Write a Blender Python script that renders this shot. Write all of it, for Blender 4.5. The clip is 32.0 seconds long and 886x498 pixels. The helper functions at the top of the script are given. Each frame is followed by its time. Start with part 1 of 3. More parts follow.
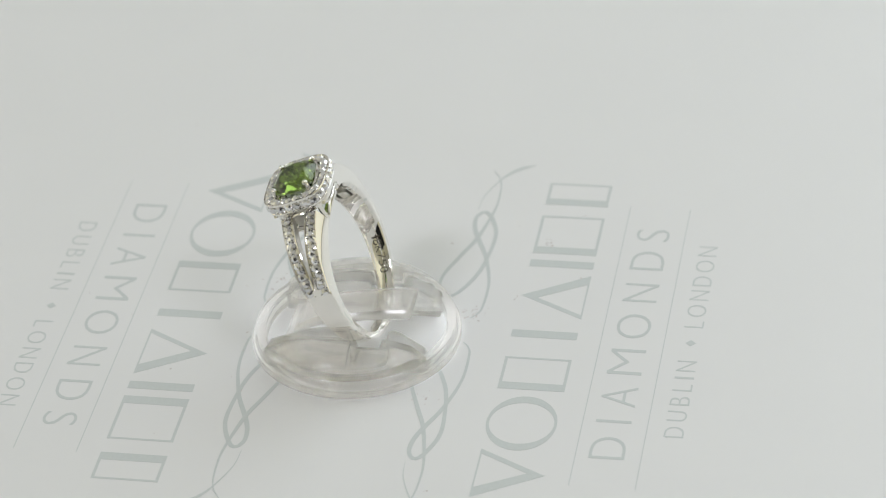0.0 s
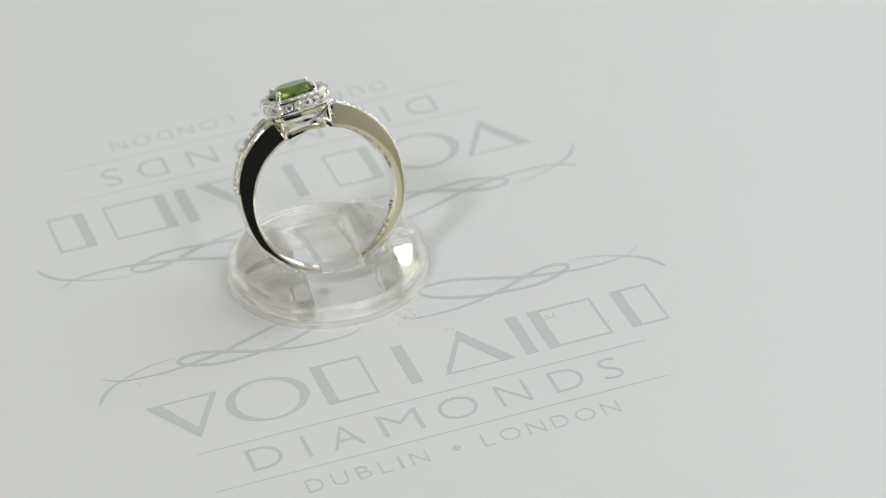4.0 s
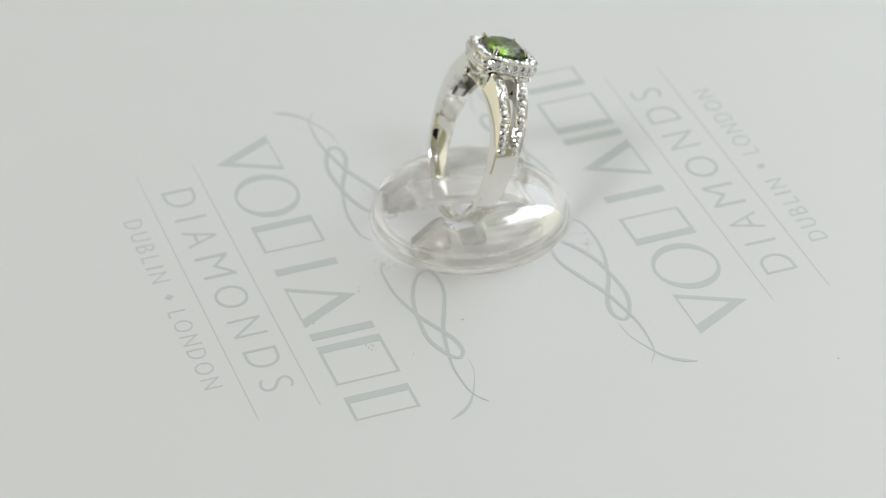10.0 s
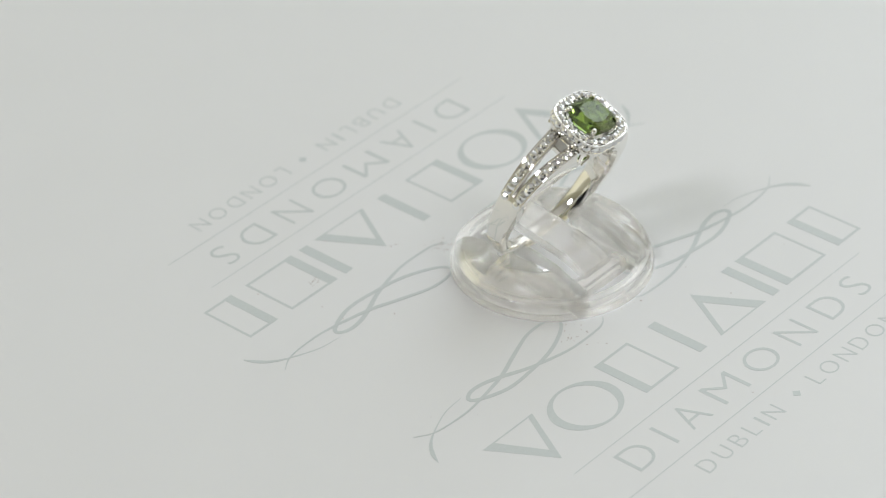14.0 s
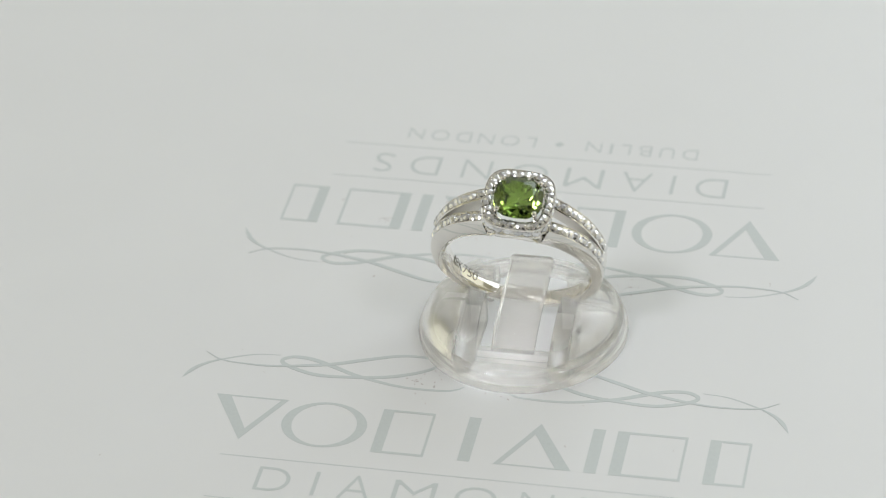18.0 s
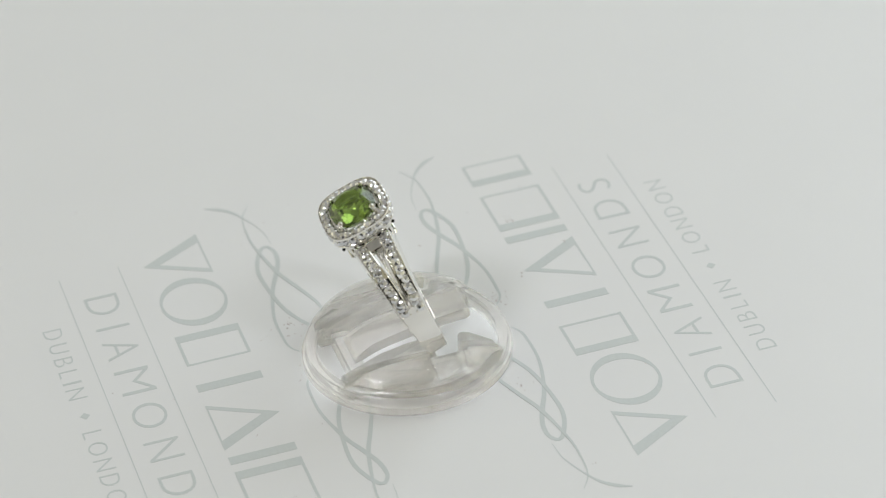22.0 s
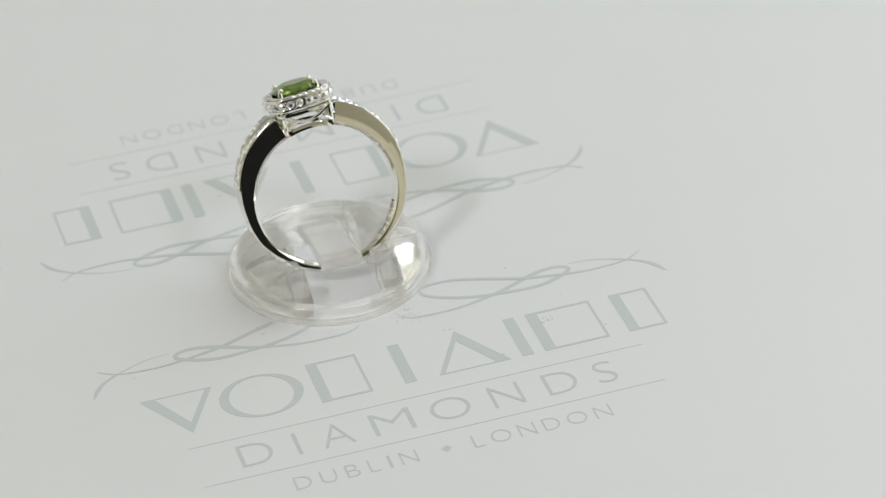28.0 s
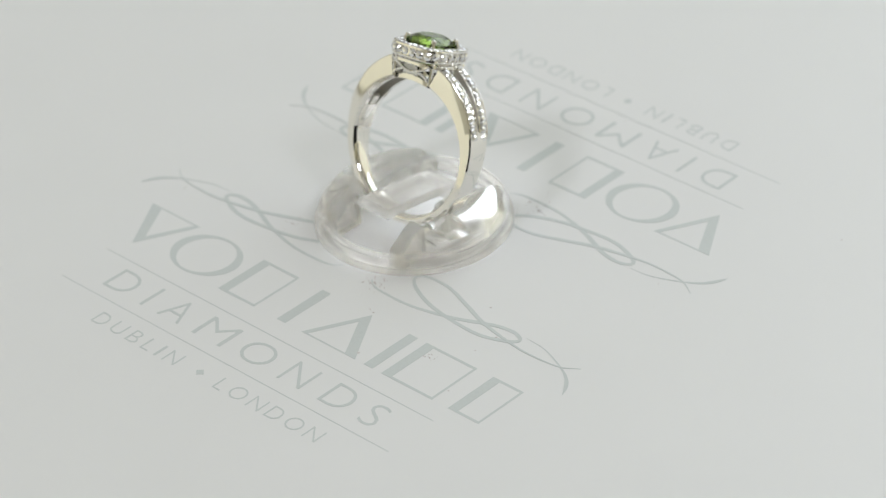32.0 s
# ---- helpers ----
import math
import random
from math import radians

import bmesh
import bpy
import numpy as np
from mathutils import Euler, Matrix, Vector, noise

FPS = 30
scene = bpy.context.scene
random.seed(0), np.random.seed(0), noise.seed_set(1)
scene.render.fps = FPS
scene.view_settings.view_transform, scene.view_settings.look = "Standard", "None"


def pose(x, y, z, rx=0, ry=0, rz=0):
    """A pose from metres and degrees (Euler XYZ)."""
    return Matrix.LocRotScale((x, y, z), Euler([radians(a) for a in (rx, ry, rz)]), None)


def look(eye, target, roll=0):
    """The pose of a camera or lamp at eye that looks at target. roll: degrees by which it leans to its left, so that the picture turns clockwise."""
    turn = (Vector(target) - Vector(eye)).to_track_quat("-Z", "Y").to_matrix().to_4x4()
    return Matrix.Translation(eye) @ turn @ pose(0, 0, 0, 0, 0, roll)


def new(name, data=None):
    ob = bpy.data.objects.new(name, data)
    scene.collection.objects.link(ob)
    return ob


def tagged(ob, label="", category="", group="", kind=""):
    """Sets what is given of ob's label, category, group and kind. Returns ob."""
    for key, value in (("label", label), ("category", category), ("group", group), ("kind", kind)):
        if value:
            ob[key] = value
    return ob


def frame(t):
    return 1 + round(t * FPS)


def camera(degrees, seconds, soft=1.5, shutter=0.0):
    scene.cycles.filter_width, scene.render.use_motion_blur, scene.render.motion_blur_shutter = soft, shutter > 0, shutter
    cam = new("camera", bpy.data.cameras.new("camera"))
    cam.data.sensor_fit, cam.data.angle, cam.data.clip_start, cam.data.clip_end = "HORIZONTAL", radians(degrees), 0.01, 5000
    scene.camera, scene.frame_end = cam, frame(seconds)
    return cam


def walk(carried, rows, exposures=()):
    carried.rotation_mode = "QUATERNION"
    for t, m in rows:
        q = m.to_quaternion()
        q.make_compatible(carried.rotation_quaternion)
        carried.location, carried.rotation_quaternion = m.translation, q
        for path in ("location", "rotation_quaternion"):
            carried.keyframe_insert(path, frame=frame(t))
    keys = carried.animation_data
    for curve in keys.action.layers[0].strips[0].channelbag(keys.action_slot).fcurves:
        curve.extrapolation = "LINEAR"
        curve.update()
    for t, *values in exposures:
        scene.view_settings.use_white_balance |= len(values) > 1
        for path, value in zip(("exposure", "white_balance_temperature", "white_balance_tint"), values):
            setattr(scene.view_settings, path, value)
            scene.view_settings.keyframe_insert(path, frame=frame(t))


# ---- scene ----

# A ring on a clear stand, standing on a printed sheet that turns before a still camera.
# Small things are written in millimetres and brought to metres by MM.
MM = 0.001

cam = camera(15.41, 32.0, soft=1.1)
EYE, AIM = (0.00053, -0.32126, 0.22856), (0.00053, 0.00702, 0.0)
cam.data.dof.use_dof = True
cam.data.dof.focus_distance, cam.data.dof.aperture_fstop = 0.377, 32.0
walk(cam, [(0.0, look(EYE, AIM, -2.976)), (32.0, look(EYE, AIM, -2.976))])

# ---- the turning sheet: an even turn round the world's z axis ----
SHEET = Matrix((
    (-0.05595159, -0.99835217, -0.01274253, -0.00687),
    (0.99842144, -0.05588366, -0.00562622, -0.00960),
    (0.00490485, -0.01303721, 0.99990298, -0.00014),
    (0.0, 0.0, 0.0, 1.0)))
RING = Matrix((
    (0.99542582, 0.02870492, -0.0911233, -2.22 * MM),
    (0.0088702, 0.92190718, 0.38730927, 0.884 * MM),
    (0.09512491, -0.38634593, 0.9174356, 10.80 * MM),
    (0.0, 0.0, 0.0, 1.0)))


def turn(t):
    return pose(0, 0, 0, 0, 0, -14.8586 - 15.0822 * t)


# ---- world, lights ----
world = bpy.data.worlds.new("world")
scene.world = world
world.use_nodes = True
world.node_tree.nodes["Background"].inputs[0].default_value = (0.9, 0.95, 1.0, 1)
world.node_tree.nodes["Background"].inputs[1].default_value = 0.3


def area_lamp(name, eye, target, sx, sy, watts, colour):
    data = bpy.data.lights.new(name, "AREA")
    data.shape, data.size, data.size_y, data.energy, data.color = "RECTANGLE", sx, sy, watts, colour
    ob = new(name, data)
    ob.matrix_world = look(eye, target)
    return ob


area_lamp("lamp_left", (-0.43, -0.43, 0.67), (0, 0, 0), 0.14, 0.14, 1.70, (0.93, 0.932, 1.0))
area_lamp("lamp_right", (0.40, -0.43, 0.67), (0, 0, 0), 0.14, 0.14, 0.90, (0.91, 0.927, 1.0))
area_lamp("lamp_back", (0.31, 0.34, 0.36), (0.04, 0.06, 0), 0.48, 0.48, 1.50, (0.85, 0.927, 1.0))
# the lit cloth sides of the tent
area_lamp("tent_light_left", (-0.66, 0.08, 0.22), (0, 0.08, 0.20), 0.76, 0.50, 0.50, (0.97, 0.95, 0.78))
area_lamp("tent_light_right", (0.66, 0.08, 0.22), (0, 0.08, 0.20), 0.76, 0.50, 0.66, (0.96, 0.96, 0.86))
area_lamp("tent_light_front_right", (0.555, -0.84, 0.22), (0, 0, 0.18), 0.26, 0.50, 0.10, (0.97, 0.95, 0.74))
area_lamp("tent_light_front_left", (-0.60, -0.84, 0.22), (0, 0, 0.18), 0.18, 0.50, 0.05, (0.97, 0.94, 0.70))
scene.view_settings.exposure = -0.03


# ---- materials ----
def material(name, colour, rough=0.5, metal=0.0, transmission=0.0, ior=1.5, noise_scale=0.0, noise_amount=0.0, bump=0.0, bump_scale=0.0, rough_var=0.0, clear=0.0):
    m = bpy.data.materials.new(name)
    m.use_nodes = True
    nodes, links = m.node_tree.nodes, m.node_tree.links
    b = nodes["Principled BSDF"]
    b.inputs["Base Color"].default_value = (*colour, 1)
    b.inputs["Roughness"].default_value = rough
    b.inputs["Metallic"].default_value = metal
    b.inputs["Transmission Weight"].default_value = transmission
    b.inputs["IOR"].default_value = ior
    b.inputs["Coat Weight"].default_value = clear
    co = nodes.new("ShaderNodeTexCoord")
    if noise_amount:
        n = nodes.new("ShaderNodeTexNoise")
        n.inputs["Scale"].default_value, n.inputs["Detail"].default_value = noise_scale, 6
        links.new(co.outputs["Object"], n.inputs["Vector"])
        ramp = nodes.new("ShaderNodeMixRGB")
        ramp.inputs[1].default_value = (*[c * (1 - noise_amount) for c in colour], 1)
        ramp.inputs[2].default_value = (*[min(1, c * (1 + noise_amount)) for c in colour], 1)
        links.new(n.outputs["Fac"], ramp.inputs[0])
        links.new(ramp.outputs[0], b.inputs["Base Color"])
        if rough_var:
            mr = nodes.new("ShaderNodeMapRange")
            mr.inputs[3].default_value, mr.inputs[4].default_value = max(0, rough - rough_var), rough + rough_var
            links.new(n.outputs["Fac"], mr.inputs[0])
            links.new(mr.outputs[0], b.inputs["Roughness"])
    if bump:
        n2 = nodes.new("ShaderNodeTexNoise")
        n2.inputs["Scale"].default_value, n2.inputs["Detail"].default_value = bump_scale, 4
        links.new(co.outputs["Object"], n2.inputs["Vector"])
        bp = nodes.new("ShaderNodeBump")
        bp.inputs["Strength"].default_value, bp.inputs["Distance"].default_value = bump, 0.0001
        links.new(n2.outputs["Fac"], bp.inputs["Height"])
        links.new(bp.outputs[0], b.inputs["Normal"])
    return m


PAPER = material("white_paper", (0.80, 0.808, 0.803), 0.38, noise_scale=60, noise_amount=0.012, bump=0.05, bump_scale=900, rough_var=0.04)
INK = material("silver_grey_ink", (0.615, 0.655, 0.645), 0.33, noise_scale=2500, noise_amount=0.06)
GOLD = material("polished_white_gold", (0.86, 0.84, 0.80), 0.045, metal=1.0, noise_scale=700, noise_amount=0.02, rough_var=0.02)
SATIN = material("satin_white_gold", (0.84, 0.82, 0.78), 0.42, metal=1.0, noise_scale=700, noise_amount=0.05)
# the shade inside the hallmark's strokes, given as a dark colour
ENGRAVED_SHADE = material("engraved_shade", (0.10, 0.09, 0.07), 0.5, metal=0.4)
DIAMOND = material("diamond", (0.93, 0.93, 0.95), 0.02, metal=0.82, ior=2.0)


def varied(m, low, high):
    """Gives each stone its own brightness."""
    nodes, links = m.node_tree.nodes, m.node_tree.links
    info, mix = nodes.new("ShaderNodeObjectInfo"), nodes.new("ShaderNodeMixRGB")
    mix.inputs[1].default_value, mix.inputs[2].default_value = (*low, 1), (*high, 1)
    links.new(info.outputs["Random"], mix.inputs[0])
    links.new(mix.outputs[0], nodes["Principled BSDF"].inputs["Base Color"])


varied(DIAMOND, (0.62, 0.62, 0.64), (1.0, 1.0, 1.0))
GREEN = material("green_gemstone", (0.22, 0.345, 0.06), 0.0, transmission=1.0, ior=1.70)
PLASTIC = material("clear_plastic", (0.985, 0.97, 0.945), 0.10, transmission=1.0, ior=1.47)


def moulded(m, waviness, haze, thin):
    """Clear moulded plastic: bends light but for the share that passes its thin walls straight, with faint flow waves and a trace of haze."""
    nodes, links = m.node_tree.nodes, m.node_tree.links
    clear = nodes["Principled BSDF"]
    co, n, bp = nodes.new("ShaderNodeTexCoord"), nodes.new("ShaderNodeTexNoise"), nodes.new("ShaderNodeBump")
    n.inputs["Scale"].default_value, n.inputs["Detail"].default_value = 220, 2
    bp.inputs["Strength"].default_value, bp.inputs["Distance"].default_value = waviness, 0.0006
    links.new(co.outputs["Object"], n.inputs["Vector"])
    links.new(n.outputs["Fac"], bp.inputs["Height"])
    links.new(bp.outputs[0], clear.inputs["Normal"])
    front, passed, milk, mix = nodes.new("ShaderNodeBsdfDiffuse"), nodes.new("ShaderNodeBsdfTranslucent"), nodes.new("ShaderNodeMixShader"), nodes.new("ShaderNodeMixShader")
    front.inputs[0].default_value = passed.inputs[0].default_value = (0.92, 0.905, 0.875, 1)
    milk.inputs[0].default_value, mix.inputs[0].default_value = 0.5, haze
    links.new(front.outputs[0], milk.inputs[1])
    links.new(passed.outputs[0], milk.inputs[2])
    links.new(clear.outputs[0], mix.inputs[1])
    links.new(milk.outputs[0], mix.inputs[2])
    straight, last = nodes.new("ShaderNodeBsdfTransparent"), nodes.new("ShaderNodeMixShader")
    straight.inputs[0].default_value, last.inputs[0].default_value = (0.99, 0.985, 0.97, 1), thin
    links.new(mix.outputs[0], last.inputs[1])
    links.new(straight.outputs[0], last.inputs[2])
    links.new(last.outputs[0], nodes["Material Output"].inputs[0])


moulded(PLASTIC, 0.12, 0.10, 0.30)
FROSTED = material("frosted_plastic", (0.95, 0.935, 0.91), 0.12, transmission=1.0, ior=1.47)
moulded(FROSTED, 0.12, 0.22, 0.04)
PLATTER = material("white_platter", (0.75, 0.75, 0.74), 0.5, noise_scale=40, noise_amount=0.03)
TABLE = material("table_board", (0.62, 0.60, 0.56), 0.6, noise_scale=20, noise_amount=0.08)
WALL = material("cream_wall", (0.80, 0.77, 0.60), 0.8, noise_scale=8, noise_amount=0.05)
WHITE = material("white_ceiling", (0.82, 0.82, 0.82), 0.8, noise_scale=8, noise_amount=0.03)
DARK = material("dark_cloth", (0.006, 0.006, 0.0065), 0.9, noise_scale=200, noise_amount=0.3)
DUST = material("brown_dust", (0.60, 0.55, 0.53), 0.9, noise_scale=900, noise_amount=0.3)


# ---- mesh helpers ----
def mesh_of(bm, name, mat, smooth=False):
    bmesh.ops.recalc_face_normals(bm, faces=bm.faces[:])
    me = bpy.data.meshes.new(name)
    for face in bm.faces:
        face.smooth = smooth
    for edge in bm.edges:
        edge.smooth = len(edge.link_faces) == 2 and edge.calc_face_angle(0) < 0.55
    bm.to_mesh(me)
    bm.free()
    me.materials.append(mat)
    return me


def part(name, bm, mat, parent, label="", smooth=False):
    """Links a bmesh, in millimetres, as one mesh under a thing or a part."""
    bmesh.ops.scale(bm, vec=(MM, MM, MM), verts=bm.verts[:])
    ob = new(name, mesh_of(bm, name, mat, smooth))
    ob.parent = parent
    if label:
        tagged(ob, label)
    return ob


def piece(name, data, parent, m):
    ob = new(name, data)
    ob.parent = parent
    ob.matrix_basis = m
    return ob


def box(bm, x0, x1, y0, y1, z0, z1):
    v = [bm.verts.new(p) for p in ((x0, y0, z0), (x1, y0, z0), (x1, y1, z0), (x0, y1, z0), (x0, y0, z1), (x1, y0, z1), (x1, y1, z1), (x0, y1, z1))]
    for f in ((0, 3, 2, 1), (4, 5, 6, 7), (0, 1, 5, 4), (1, 2, 6, 5), (2, 3, 7, 6), (3, 0, 4, 7)):
        bm.faces.new([v[i] for i in f])


def loft(bm, loops, closed_path=False, caps=True):
    """Skins a row of closed loops of equal length."""
    rows = [[bm.verts.new(p) for p in loop] for loop in loops]
    n, k = len(rows[0]), len(rows)
    for i in range(k if closed_path else k - 1):
        a, b = rows[i], rows[(i + 1) % k]
        for j in range(n):
            bm.faces.new((a[j], a[(j + 1) % n], b[(j + 1) % n], b[j]))
    if caps and not closed_path:
        bm.faces.new(rows[0][::-1])
        bm.faces.new(rows[-1])
    return rows


def lathe(bm, profile, n=96, centre=(0, 0)):
    """Turns a closed profile of (radius, height) round z."""
    loops = []
    for i in range(n):
        a = 2 * math.pi * i / n
        loops.append([(centre[0] + r * math.cos(a), centre[1] + r * math.sin(a), z) for r, z in profile])
    loft(bm, loops, closed_path=True)


def ball(bm, centre, r, n=8, k=5):
    loops = []
    for i in range(1, k):
        a = math.pi * i / k
        loops.append([(centre[0] + r * math.sin(a) * math.cos(2 * math.pi * j / n), centre[1] + r * math.sin(a) * math.sin(2 * math.pi * j / n), centre[2] + r * math.cos(a)) for j in range(n)])
    loft(bm, loops)


def tube(bm, points, r, n=8):
    pts = [Vector(p) for p in points]
    loops = []
    for i, p in enumerate(pts):
        d = (pts[min(i + 1, len(pts) - 1)] - pts[max(i - 1, 0)]).normalized()
        side = d.cross(Vector((0.3, 0.2, 1.0)) if abs(d.z) < 0.9 else Vector((1, 0, 0))).normalized()
        up = side.cross(d)
        loops.append([p + r * (math.cos(2 * math.pi * j / n) * side + math.sin(2 * math.pi * j / n) * up) for j in range(n)])
    loft(bm, loops)


def smooth_line(points, steps=8):
    """A Catmull-Rom line through points of any width."""
    p = [np.array(q, float) for q in points]
    p = [2 * p[0] - p[1]] + p + [2 * p[-1] - p[-2]]
    out = []
    for i in range(1, len(p) - 2):
        for s in range(steps):
            t = s / steps
            out.append(0.5 * (2 * p[i] + (p[i + 1] - p[i - 1]) * t + (2 * p[i - 1] - 5 * p[i] + 4 * p[i + 1] - p[i + 2]) * t ** 2 + (3 * p[i] - p[i - 1] - 3 * p[i + 1] + p[i + 2]) * t ** 3))
    return out + [p[-2]]


INK_LOW, INK_TOP = 0.005, 0.03


def flat(bm, outline):
    """A thin printed prism on the sheet."""
    loft(bm, [[(x, y, INK_LOW) for x, y in outline], [(x, y, INK_TOP) for x, y in outline]])


def flat_ring(bm, outer, inner):
    loft(bm, [[(*o, INK_LOW), (*o, INK_TOP), (*i, INK_TOP), (*i, INK_LOW)] for o, i in zip(outer, inner)], closed_path=True)


def ribbon(bm, points):
    """A printed line through (x, y, width)."""
    line = smooth_line(points)
    loops = []
    for i, p in enumerate(line):
        d = line[min(i + 1, len(line) - 1)][:2] - line[max(i - 1, 0)][:2]
        d = d / (np.hypot(*d) + 1e-9)
        w = max(p[2], 0.04) / 2
        lift = INK_TOP + 0.03 * i / len(line)
        a, b = (p[0] - d[1] * w, p[1] + d[0] * w), (p[0] + d[1] * w, p[1] - d[0] * w)
        loops.append([(*a, INK_LOW), (*a, lift), (*b, lift), (*b, INK_LOW)])
    loft(bm, loops)


def glyph(character):
    """The built-in font's outline of one character as a flat mesh, brought to 0..1 in both directions."""
    cu = bpy.data.curves.new("glyph", "FONT")
    cu.body, cu.resolution_u, cu.offset = character, 5, -0.016
    ob = new("glyph", cu)
    me = bpy.data.meshes.new_from_object(ob.evaluated_get(bpy.context.evaluated_depsgraph_get()))
    bpy.data.objects.remove(ob)
    bm = bmesh.new()
    bm.from_mesh(me)
    bpy.data.meshes.remove(me)
    bmesh.ops.remove_doubles(bm, verts=bm.verts[:], dist=1e-5)
    xs, ys = [v.co.x for v in bm.verts], [v.co.y for v in bm.verts]
    for v in bm.verts:
        v.co = ((v.co.x - min(xs)) / max(1e-6, max(xs) - min(xs)), (v.co.y - min(ys)) / (max(ys) - min(ys)), 0)
    return bm


def letter_bm(character, x0, x1, y0, y1):
    bm = glyph(character)
    grown = bmesh.ops.extrude_face_region(bm, geom=bm.faces[:])
    top = {e for e in grown["geom"] if isinstance(e, bmesh.types.BMVert)}
    for v in bm.verts:
        v.co = (x0 + v.co.x * (x1 - x0), y0 + v.co.y * (y1 - y0), INK_TOP if v in top else INK_LOW)
    return bm


# ---- the plain walls round the place ----
def slab(name, x0, x1, y0, y1, z0, z1, mat):
    bm = bmesh.new()
    box(bm, x0, x1, y0, y1, z0, z1)
    return tagged(new(name, mesh_of(bm, name, mat)), kind="structure")


slab("floor", -0.70, 0.70, -0.90, 0.70, -0.06, -0.04, TABLE)
slab("wall_left", -0.72, -0.70, -0.92, 0.72, -0.06, 0.82, WALL)
slab("wall_right", 0.70, 0.72, -0.92, 0.72, -0.06, 0.82, WALL)
slab("wall_back", -0.70, 0.70, 0.70, 0.72, -0.06, 0.82, WHITE)
slab("wall_front", -0.70, 0.70, -0.92, -0.90, -0.06, 0.82, WALL)
slab("backdrop_front", -0.53, 0.41, -0.895, -0.885, -0.04, 0.50, DARK)
slab("ceiling", -0.72, 0.72, -0.92, 0.72, 0.82, 0.84, WHITE)

MOVING = []


def carried(ob, m):
    MOVING.append((ob, m))
    return ob


# ---- turntable and sheet ----
def turntable():
    base = new("turntable")
    bm = bmesh.new()
    lathe(bm, [(0.01, -40), (60, -40), (60, -34), (56, -30), (20, -29), (0.01, -29)], 64)
    part("foot", bm, PLATTER, base, smooth=False)
    tagged(base, "white plastic turntable base standing on the table", "turntable")
    top = carried(new("turning_plate"), SHEET)
    bm = bmesh.new()
    lathe(bm, [(0.01, -28), (15, -28), (15, -8), (176, -8), (178, -6), (178, -2), (176, -0.4), (0.01, -0.4)], 96)
    part("plate", bm, PLATTER, top)
    tagged(top, "white round plate turning under the printed sheet", "turntable plate")


def printed_sheet():
    sheet = carried(new("printed_sheet"), SHEET)
    bm = bmesh.new()
    box(bm, -148.5, 148.5, -105, 105, -0.35, 0.0)
    part("paper", bm, PAPER, sheet)
    for half in range(2):
        printed_emblem(sheet, pose(0, 0, 0, 0, 0, 180 * half))
    tagged(sheet, "white paper sheet printed with two silver-grey emblems, lying on the turntable", "paper")
    return sheet


